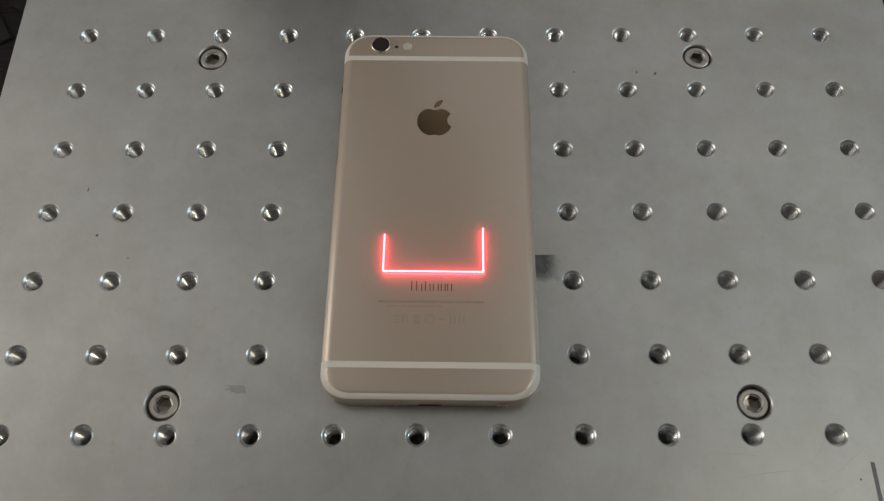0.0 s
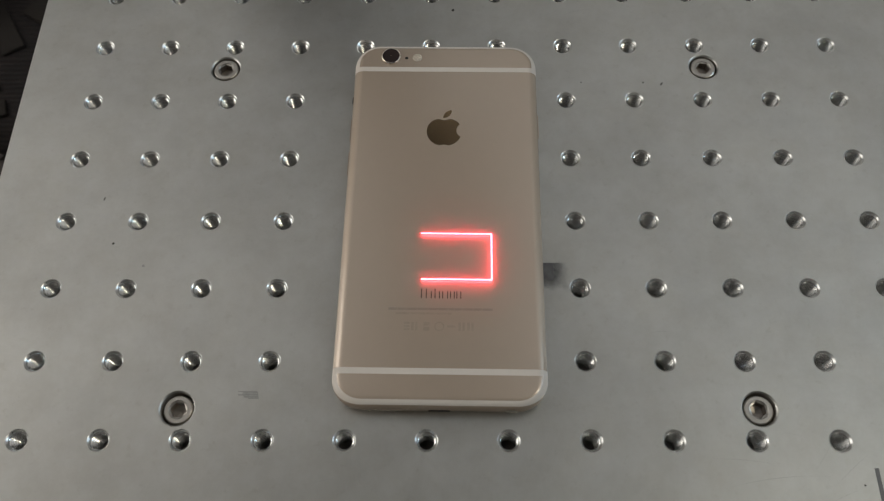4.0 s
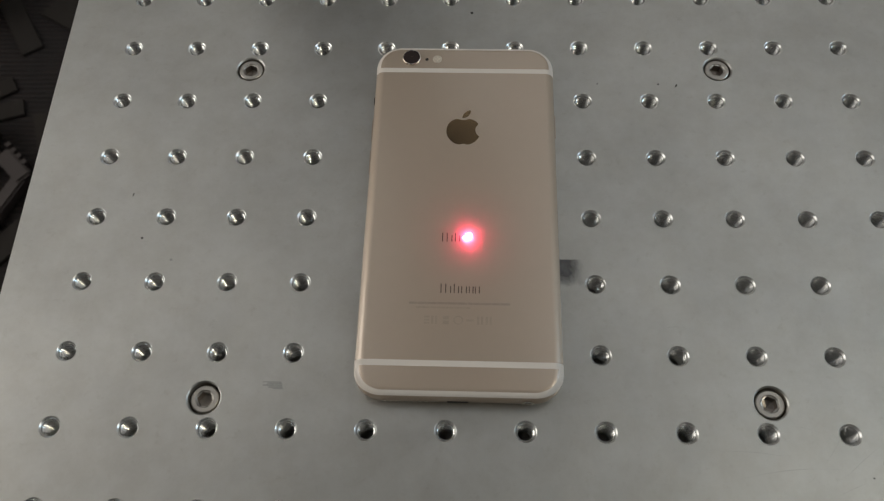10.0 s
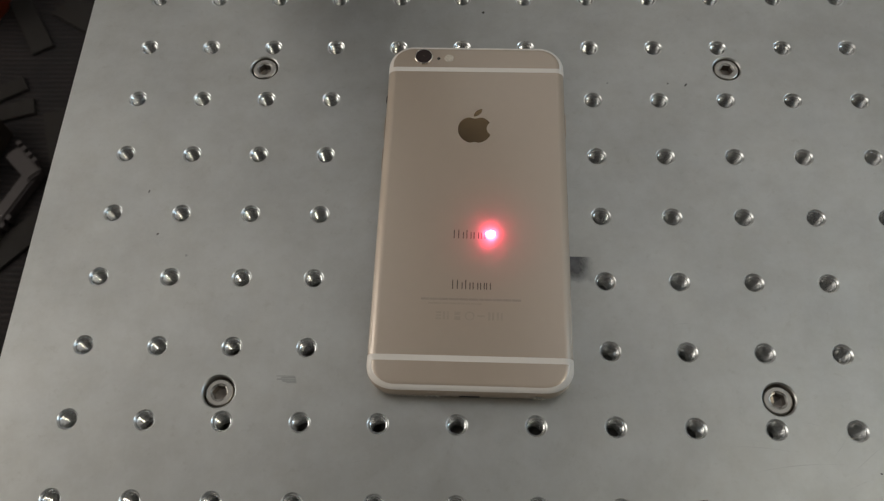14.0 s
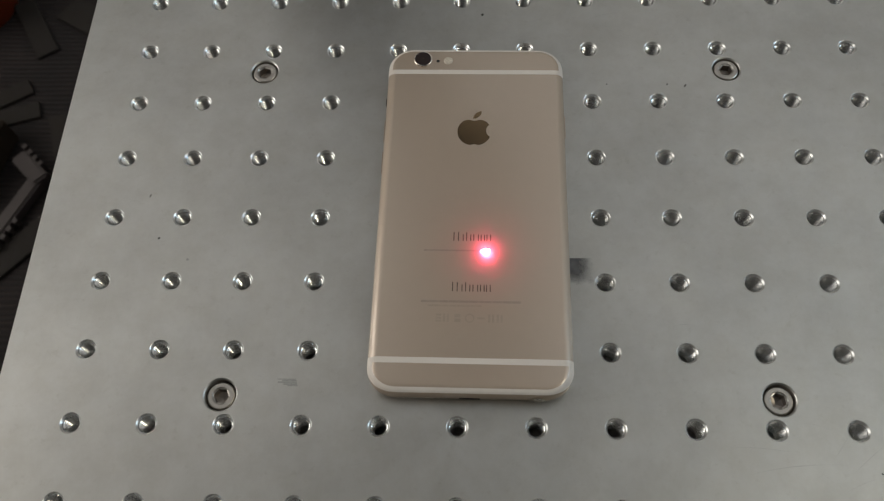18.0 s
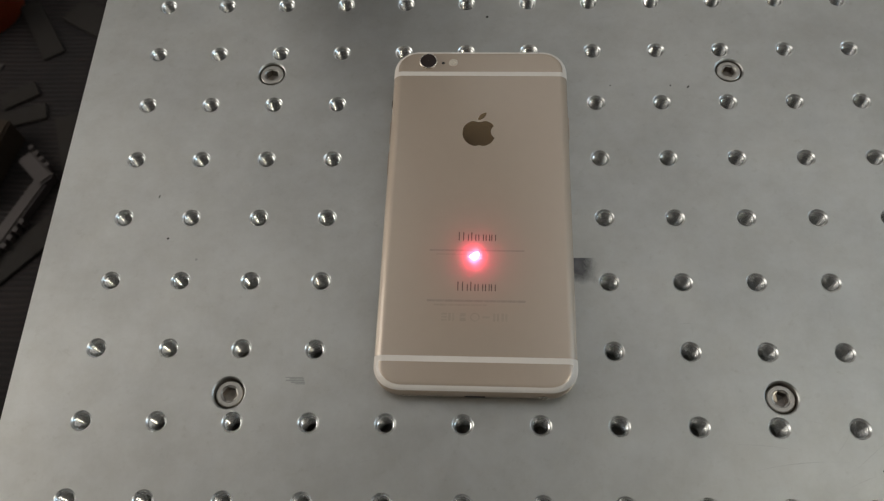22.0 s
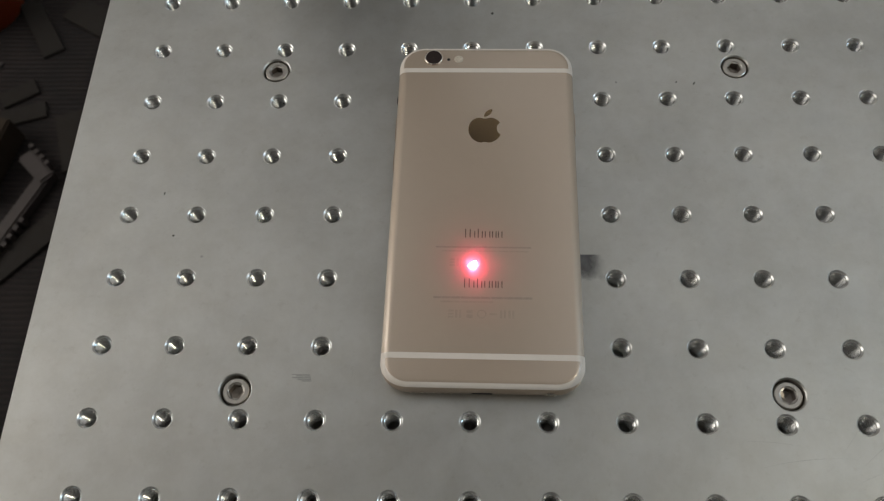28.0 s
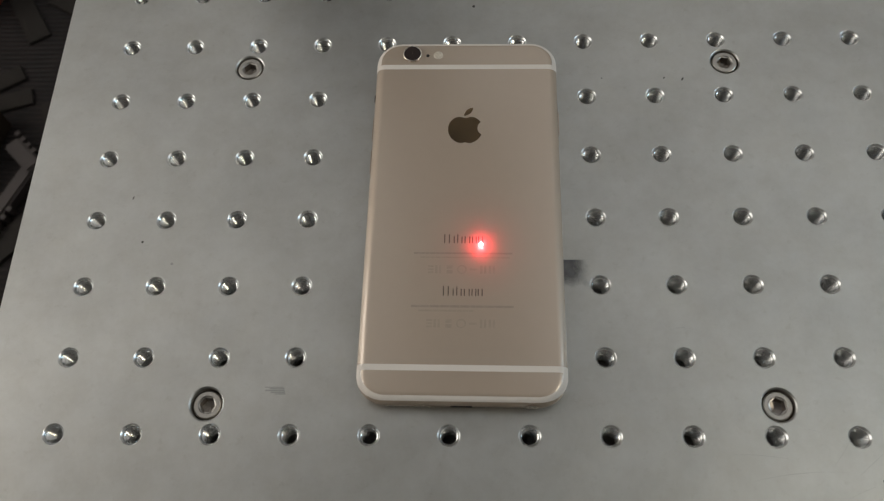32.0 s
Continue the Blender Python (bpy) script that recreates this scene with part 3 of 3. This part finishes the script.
def plate_marks():
    flat_mark("ink_line", [[(0.1333, -0.0080), (0.1346, -0.0080), (0.1346, -0.045), (0.1333, -0.045)]], M_INKLINE, "short grey marker line on the aluminium plate", "mark")
    flat_mark("scuff_mark", [rect(0.0380, 0.0476, 0.0484, 0.0592)], M_STAIN, "dark smudge on the plate beside the smartphone", "mark")
    flat_mark("scuff_mark", [rect(-0.0590, -0.0530, 0.01505, 0.01535), rect(-0.0575, -0.0527, 0.01455, 0.01495), rect(-0.0588, -0.0526, 0.0139, 0.01442), rect(-0.0570, -0.0524, 0.01325, 0.0138), rect(-0.0556, -0.0522, 0.01285, 0.01318)], M_SCUFF, "small grey rubbed patch on the plate", "mark")
    for k, (x, y, length, turn, bend) in enumerate([(0.0555, 0.1660, 0.014, 18, 0.25), (0.0415, 0.0865, 0.004, -8, 0.1), (0.0430, 0.0880, 0.003, 12, 0.1), (0.105, -0.012, 0.030, 6, 0.15), (0.094, -0.006, 0.018, -4, 0.1),
                                                    (0.0745, 0.0345, 0.007, 4, 0.3), (0.128, -0.0075, 0.016, 38, 0.05), (0.119, -0.0045, 0.010, 52, -0.1), (0.112, 0.0015, 0.008, -14, 0.2), (0.1215, -0.0170, 0.012, 24, 0.1), (-0.030, -0.012, 0.006, 10, 0.2)]):
        side = []
        for j in range(9):
            u = (j / 8 - 0.5) * length
            v = bend * length * (0.25 - (j / 8 - 0.5) ** 2)
            c, s = math.cos(radians(turn)), math.sin(radians(turn))
            w = 0.00007 * (1 - abs(j / 4 - 1)) + 0.00002
            side.append(((x + u * c - (v + w) * s, y + u * s + (v + w) * c), (x + u * c - (v - w) * s, y + u * s + (v - w) * c)))
        flat_mark("plate_scratch", [[a for a, _ in side[::-1]] + [d for _, d in side]], M_SCRATCH, "fine grey scratch on the aluminium plate", "mark")
    for k, (x, y, r, s) in enumerate([(-0.1133, 0.0840, 0.00022, 3.4), (-0.1072, 0.0666, 0.0004, 1.2), (-0.0956, 0.0583, 0.0005, 1.0), (0.0084, 0.1679, 0.0006, 1.0), (0.0858, 0.1322, 0.0003, 3.0),
                                       (0.0790, 0.1328, 0.0003, 1.3), (0.0560, 0.1330, 0.00025, 1.2), (0.1400, -0.0105, 0.0004, 1.0), (0.1295, -0.013, 0.0003, 1.0)]):
        flat_mark("plate_speck", [blot(x, y, r, r * s, -12 if k == 0 else -30, 0.2, k, 12)], M_SCUFF if k == 2 else M_SPECK, "tiny dark speck on the aluminium plate", "mark")


# ---------------- floor things beyond the plate ----------------
def floor_piece(name, x0, y0, x1, y1, width, high, mat, label, category, group=""):
    """A straight length lying on the floor from one point to another."""
    bm = bmesh.new()
    length = math.hypot(x1 - x0, y1 - y0)
    box(bm, 0, length, -width / 2, width / 2, 0, high, min(width, high) * 0.15)
    ob = solid(name, bm, mat, label, category, group)
    ob.matrix_world = pose(x0, y0, FLOOR_Z, 0, 0, math.degrees(math.atan2(y1 - y0, x1 - x0)))
    return ob


def floor_things():
    bar_label = "dark grey-brown wooden offcut lying on the floor"
    # thin pieces stand in for paler bars in the floor covering's pattern
    for a in ((-0.745, 0.885, -0.677, 0.775, 0.035), (-0.668, 0.872, -0.59, 0.825, 0.05), (-0.74, 0.682, -0.69, 0.712, 0.03), (-0.735, 0.647, -0.665, 0.668, 0.03),
              (-0.60, 0.475, -0.69, 0.375, 0.04), (-0.625, 0.66, -0.59, 0.56, 0.05)):
        floor_piece("floor_bar", *a, 0.006, M_SLAT, bar_label, "offcut", "offcuts on the floor")
    # notched steel bracket: two arms with a row of notches
    top = thing("notched_bracket", "grey steel angle bracket with a notched edge on the floor", "bracket", at=pose(-0.633, 0.540, FLOOR_Z))
    for name, ang, length, width in (("long_arm", 247, 0.22, 0.022), ("short_arm", 136, 0.050, 0.025)):
        bm = bmesh.new()
        box(bm, -0.012, length, -width / 2, width / 2, 0, 0.02, 0.003)
        ob = part(name, bm, M_TAPE, top)
        ob.matrix_basis = pose(0, 0, 0 if name == "long_arm" else 0.004, 0, 0, ang)
        for k in range(4):
            bm = bmesh.new()
            u = 0.01 + k * 0.014 + (0.06 if name == "long_arm" else 0)
            side = 1 if name == "long_arm" else -1
            box(bm, u, u + 0.007, side * (width / 2 - 0.001), side * (width / 2 + 0.006), 0.002, 0.018) if side > 0 else box(bm, u, u + 0.007, -(width / 2 + 0.006), -(width / 2 - 0.001), 0.002, 0.018)
            part("tooth", bm, M_TAPE, ob)
    bm = bmesh.new()
    box(bm, -0.20, 0.0, -0.065, 0.065, 0, 0.05, 0.003)
    ob = solid("cardboard_box", bm, M_BOX, "flat brown cardboard box on the floor", "box")
    ob.matrix_world = pose(-0.70, 0.555, FLOOR_Z, 0, 0, -12)
    top = thing("orange_bucket", "orange plastic bucket standing on the floor", "bucket", at=pose(-0.826, 0.880, FLOOR_Z))
    bm = bmesh.new()
    lathe(bm, [(0.07, 0.0), (0.085, 0.10), (0.088, 0.10), (0.088, 0.108), (0.082, 0.108), (0.067, 0.005), (0.0005, 0.005)], 40, cap_first=True)
    part("bucket_wall", bm, M_ORANGE, top, "", True)
    for k, (x, y) in enumerate(((-0.766, 0.752), (-0.749, 0.656))):
        bm = bmesh.new()
        slab(bm, blot(0, 0, 0.009, 0.006, 30, 0.3, 20 + k, 10), 0, 0.004)
        solid("paper_scrap", bm, M_TAPE, "small pale paper scrap on the floor", "scrap").matrix_world = pose(x, y, FLOOR_Z)


# ---------------- machine round the plate ----------------
def machine():
    bm = bmesh.new()
    box(bm, -0.135, 0.16, -0.075, 0.56, FLOOR_Z, -THICK, 0.004)
    solid("workbench", bm, M_BENCH, "grey steel machine bench under the aluminium plate", "workbench")
    top = thing("laser_marker", "dark grey laser marking head on a column above the plate", "laser machine", at=pose(0, 0, 0))
    bm = bmesh.new()
    box(bm, -0.105, -0.025, 0.40, 0.52, -THICK, 0.95, 0.004)
    part("column", bm, M_MACHINE, top)
    # unseen block placed so that its reflection darkens the plate's far edge
    bm = bmesh.new()
    box(bm, -0.095, -0.022, 0.25, 0.40, -THICK, 0.17, 0.003)
    part("foot_block", bm, M_FOOT, top, "unseen black block before the column, placed for its reflection")
    # the head reaches forward past its lens to darken the plate's near reflection
    bm = bmesh.new()
    box(bm, -0.080, 0.055, -0.11, 0.40, 0.42, 0.56, 0.006)
    part("scan_head", bm, M_HEAD, top, "blue-grey painted scan head")
    # unseen block added only for its dark reflection below the phone
    bm = bmesh.new()
    box(bm, 0.0545, 0.135, -0.13, 0.03, 0.43, 0.53, 0.005)
    part("reflection_block", bm, M_MACHINE, top, "unseen dark block added to darken the plate's reflection")
    bm = bmesh.new()
    lathe(bm, [(0.034, 0.42), (0.034, 0.37), (0.040, 0.365), (0.040, 0.34), (0.036, 0.335), (0.033, 0.335), (0.032, 0.345), (0.0005, 0.347)], 40, 0.005, 0.06)
    part("scan_lens", bm, M_MACHINE, top, "", True)


room()
machine()
breadboard()
for k, (sx, sy) in enumerate(SCREWS):
    screw(sx, sy, (12, 20, 25, 8)[k], (0.0005, 0.0005, 0.0013, 0.0011)[k])
plate_marks()
PHONE_OB = smartphone()
floor_things()


# ---------------- laser light and engraving ----------------
def bead(name, mat, rx, ry, rz, halo_stem, seed):
    """A small uneven glowing drop of light; an added stem widens its halo."""
    rnd = random.Random(seed)
    bm = bmesh.new()
    bmesh.ops.create_icosphere(bm, subdivisions=4, radius=1.0)
    lumps = [(Vector((rnd.uniform(-1, 1), rnd.uniform(-1, 1), rnd.uniform(-0.3, 0.5))).normalized(), rnd.uniform(-0.30, 0.55)) for _ in range(16)]
    for v in bm.verts:
        f = 0.95 + sum(h * max(0.0, v.co.normalized().dot(d)) ** 22 for d, h in lumps)
        v.co = Vector((v.co.x * rx * f, v.co.y * ry * f, v.co.z * rz * f))
    lathe(bm, [(0.00010, 0.0), (0.00024, 0.3 * halo_stem), (0.00026, 0.6 * halo_stem), (0.00016, 0.9 * halo_stem), (0.00004, halo_stem)], 16, cap_first=True, cap_last=True)
    return mesh_of(name, bm, mat, True)


def lit(name, mesh, label, category):
    return tagged(new(name, mesh), label, category)


SPARK = lit("laser_spark", bead("laser_spark", M_SPARK, 0.00150, 0.00050, 0.00036, 0.0024, 3), "white-hot laser marking spark with red light on the smartphone", "laser light")
PILOT = lit("pilot_dot", bead("pilot_dot", M_PILOT, 0.00055, 0.00055, 0.00045, 0.0022, 4), "small red pilot laser dot on the smartphone", "laser light")
OUTLINE = thing("laser_outline", "red laser line running round a rectangle on the smartphone", "laser light", at=PHONE)

# rectangle traced by the pilot beam, in the phone's space (millimetres)
RX0, RX1, RY0, RY1 = -15.45, 16.2, -28.3, -11.9
RW, RH = RX1 - RX0, RY1 - RY0
LAP = 2 * (RW + RH)
# laps run by the tail of the lit stretch, and the share of a lap that is lit
TAIL_AT = ((0.0, 0.039), (1.0, 1.578), (2.0, 3.209), (3.0, 4.698), (4.5, 7.05))
LIT_AT = ((0.0, 0.62), (1.0, 0.647), (2.0, 0.575), (3.0, 0.649), (4.5, 0.64))
BEADS = 112


def on_outline(s):
    """A place on the rectangle, anticlockwise from its upper left corner."""
    s %= LAP
    if s < RH:
        return RX0, RY1 - s
    if s < RH + RW:
        return RX0 + s - RH, RY0
    if s < 2 * RH + RW:
        return RX1, RY0 + s - RH - RW
    return RX1 - (s - 2 * RH - RW), RY1


def bead_small():
    bm = bmesh.new()
    bmesh.ops.create_icosphere(bm, subdivisions=1, radius=1.0)
    for v in bm.verts:
        v.co = Vector((v.co.x * 0.00030, v.co.y * 0.00026, v.co.z * 0.0004))
    return mesh_of("light_bead", bm, M_LINE, True)


BEAD_MESH = bead_small()
LIGHT_BEADS = []
for k in range(BEADS):
    ob = new("light_bead", BEAD_MESH)
    ob.parent = OUTLINE
    LIGHT_BEADS.append(ob)

# engraved copy of the print: pieces that come up to the surface as the beam burns them
SHIFT = 18.75
ENGRAVED = []
for (x0, x1, y0, y1), when in zip(WORD, (6.5, 8.2, 10.0, 11.75, 13.4, 15.0)):
    ob = part("engraved_bar", word_piece(x0, x1, y0, y1), M_INK, PHONE_OB)
    ENGRAVED.append((ob, 0.0, (-34.55 + SHIFT) * MM, when))


def engraved_line(x, end, y, h, t0, t1, mat, seed):
    rnd, a = random.Random(seed), x
    while a < end - 0.3:
        w = min(rnd.uniform(1.2, 2.2), end - a)
        bm = bmesh.new()
        slab(bm, [(u * MM, v * MM) for u, v in rect(a, a + w, -h / 2, h / 2)], -0.00002, 0.00001)
        ob = part("engraved_print", bm, mat, PHONE_OB)
        ENGRAVED.append((ob, 0.0, y * MM, t0 + (t1 - t0) * (a + w - x) / (end - x)))
        a += w + 0.12


engraved_line(-16.4, 16.2, -19.5, 0.6, 15.1, 19.85, M_PRINT, 8)
engraved_line(-14.2, 15.4, -21.0, 0.55, 19.95, 24.85, M_PRINT2, 9)
for mark, when in zip(SYMBOLS, (25.4, 26.4, 27.3, 28.6, 29.3, 30.1, 30.7)):
    ob = part("engraved_symbol", symbol(*mark), M_PRINT2, PHONE_OB)
    ENGRAVED.append((ob, 0.0, -25.3 * MM, when))


def motions():
    # beads of light: a lit stretch runs round the rectangle until 4.4 s
    for k, ob in enumerate(LIGHT_BEADS):
        rows = []
        for f in range(0, 133):
            t = f / FPS
            tail, lit_part = (np.interp(t, *zip(*table)) for table in (TAIL_AT, LIT_AT))
            x, y = on_outline((tail + lit_part * k / (BEADS - 1)) * LAP)
            # beads float above the back to spread a wider glow
            rows.append((t, pose(x * MM, y * MM, PT + 0.00095)))
        rows += [(4.5, pose(x * MM, y * MM, PT - 0.002)), (32.0, pose(x * MM, y * MM, PT - 0.002))]
        walk(ob, rows)
    # marking spark: seconds, and its place on the phone's back in millimetres
    path = [
        (5.7, -5.1, -14.1), (5.9, -5.1, -13.9), (6.0, -5.0, -14.3), (6.2, -5.1, -13.8), (6.3, -4.9, -12.3), (6.4, -4.5, -12.5),
        (6.5, -2.4, -12.9), (6.6, -2.6, -12.9), (6.7, -2.8, -13.5), (6.8, -2.6, -13.7), (6.9, -3.6, -13.7), (7.0, -3.8, -13.7),
        (7.1, -4.0, -13.3), (7.4, -4.4, -13.6), (7.6, -4.2, -13.8), (7.8, -4.4, -13.7), (7.9, -2.9, -12.1), (8.0, -3.1, -11.9),
        (8.1, -3.9, -11.9), (8.2, -0.2, -14.2), (8.4, -0.2, -14.0), (8.6, -0.3, -14.0), (8.8, -0.6, -12.7), (9.0, -1.3, -12.9),
        (9.2, -1.7, -13.6), (9.4, -1.7, -13.7), (9.6, -1.7, -13.5), (9.8, -2.1, -13.4), (10.0, 2.3, -13.7), (10.2, 2.4, -13.9),
        (10.4, 2.2, -13.2), (10.6, 1.4, -12.8), (10.8, 0.8, -13.2), (11.0, 0.6, -13.9), (11.2, 2.2, -14.7), (11.4, 1.6, -14.9),
        (11.6, 0.9, -15.1), (11.8, 4.8, -14.1), (12.0, 4.6, -14.1), (12.2, 4.3, -13.9), (12.4, 4.1, -13.1), (12.6, 3.3, -13.1),
        (12.8, 3.3, -14.0), (13.0, 2.9, -14.0), (13.2, 2.8, -14.0), (13.4, 7.3, -13.6), (13.6, 6.7, -13.0), (13.8, 5.9, -13.2),
        (14.0, 6.1, -13.8), (14.2, 6.9, -14.4), (14.4, 6.3, -15.1), (14.5, 5.9, -15.1), (15.0, 6.2, -14.8), (15.1, -16.4, -19.9),
        (16.5, -6.1, -20.1), (16.6, -5.3, -20.1), (16.8, -3.5, -20.3), (17.0, -2.5, -20.1), (17.2, -1.2, -19.6), (17.4, 1.1, -19.6),
        (17.6, 1.9, -19.6), (17.8, 3.1, -19.8), (18.0, 4.6, -19.7), (18.2, 5.4, -19.7), (18.4, 7.6, -19.7), (18.6, 8.9, -19.9),
        (18.8, 11.3, -20.0), (19.0, 11.5, -20.0), (19.2, 12.6, -19.8), (19.4, 14.4, -19.5), (19.6, 15.4, -19.9), (19.8, 16.5, -20.3),
        (19.9, -14.2, -21.6), (20.0, -13.7, -21.5), (20.2, -12.5, -21.9), (20.4, -11.4, -21.4), (20.6, -10.4, -21.6), (20.8, -9.0, -22.0),
        (21.0, -7.4, -22.0), (21.2, -6.3, -21.5), (21.4, -4.7, -21.9), (21.6, -3.5, -22.1), (21.8, -1.9, -21.4), (22.0, -0.8, -21.4),
        (22.2, 0.2, -21.6), (22.4, 1.8, -21.4), (22.6, 2.8, -21.8), (22.8, 3.3, -21.6), (23.0, 4.7, -21.5), (23.2, 7.1, -21.5),
        (23.4, 8.2, -21.7), (23.6, 8.6, -21.5), (23.8, 10.0, -21.4), (24.0, 11.4, -21.6), (24.2, 12.2, -21.6), (24.4, 13.3, -21.8),
        (24.6, 14.5, -21.6), (24.8, 15.1, -21.6), (24.9, -9.5, -24.6), (25.0, -7.2, -24.7), (25.2, -7.1, -26.9), (25.4, -6.3, -27.3),
        (25.5, -7.7, -27.1), (26.2, -7.6, -25.8), (26.5, -4.8, -25.0), (27.5, -2.0, -26.4), (27.8, -2.0, -24.5), (28.0, -3.6, -26.0),
        (28.3, 1.5, -25.9), (28.6, -0.3, -26.1), (28.8, 2.2, -24.4), (29.0, 4.8, -25.6), (29.3, 5.7, -25.8), (29.6, 8.2, -24.5),
        (29.8, 7.5, -26.2), (30.0, 7.3, -25.8), (30.3, 10.2, -24.9), (30.6, 10.4, -25.5),
    ]
    down, up = PT - 0.005, PT + 0.0004
    first, last = path[0], path[-1]
    rows = [(0.0, PHONE @ pose(first[1] * MM, first[2] * MM, down)), (5.62, PHONE @ pose(first[1] * MM, first[2] * MM, down))]
    rows += [(t, PHONE @ pose(x * MM, (y - 0.25) * MM, up, 0, 0, (37 * k) % 40 - 20)) for k, (t, x, y) in enumerate(path)]
    rows += [(30.8, PHONE @ pose(last[1] * MM, last[2] * MM, down)), (32.0, PHONE @ pose(last[1] * MM, last[2] * MM, down))]
    walk(SPARK, rows)
    # pilot dot before and after the marking
    px, py = 5.8 * MM, -16.5 * MM
    walk(PILOT, [(t, PHONE @ pose(px, py, PT + dz)) for t, dz in ((0, -0.005), (4.5, -0.005), (4.6, 0.0006), (5.6, 0.0006), (5.67, -0.005), (30.75, -0.005), (30.82, 0.0006), (32.0, 0.0006))])
    for ob, x, y, when in ENGRAVED:
        walk(ob, [(0.0, pose(x, y, PT - 0.0004)), (when - 0.15, pose(x, y, PT - 0.0004)), (when, pose(x, y, PT)), (32.0, pose(x, y, PT))])


motions()
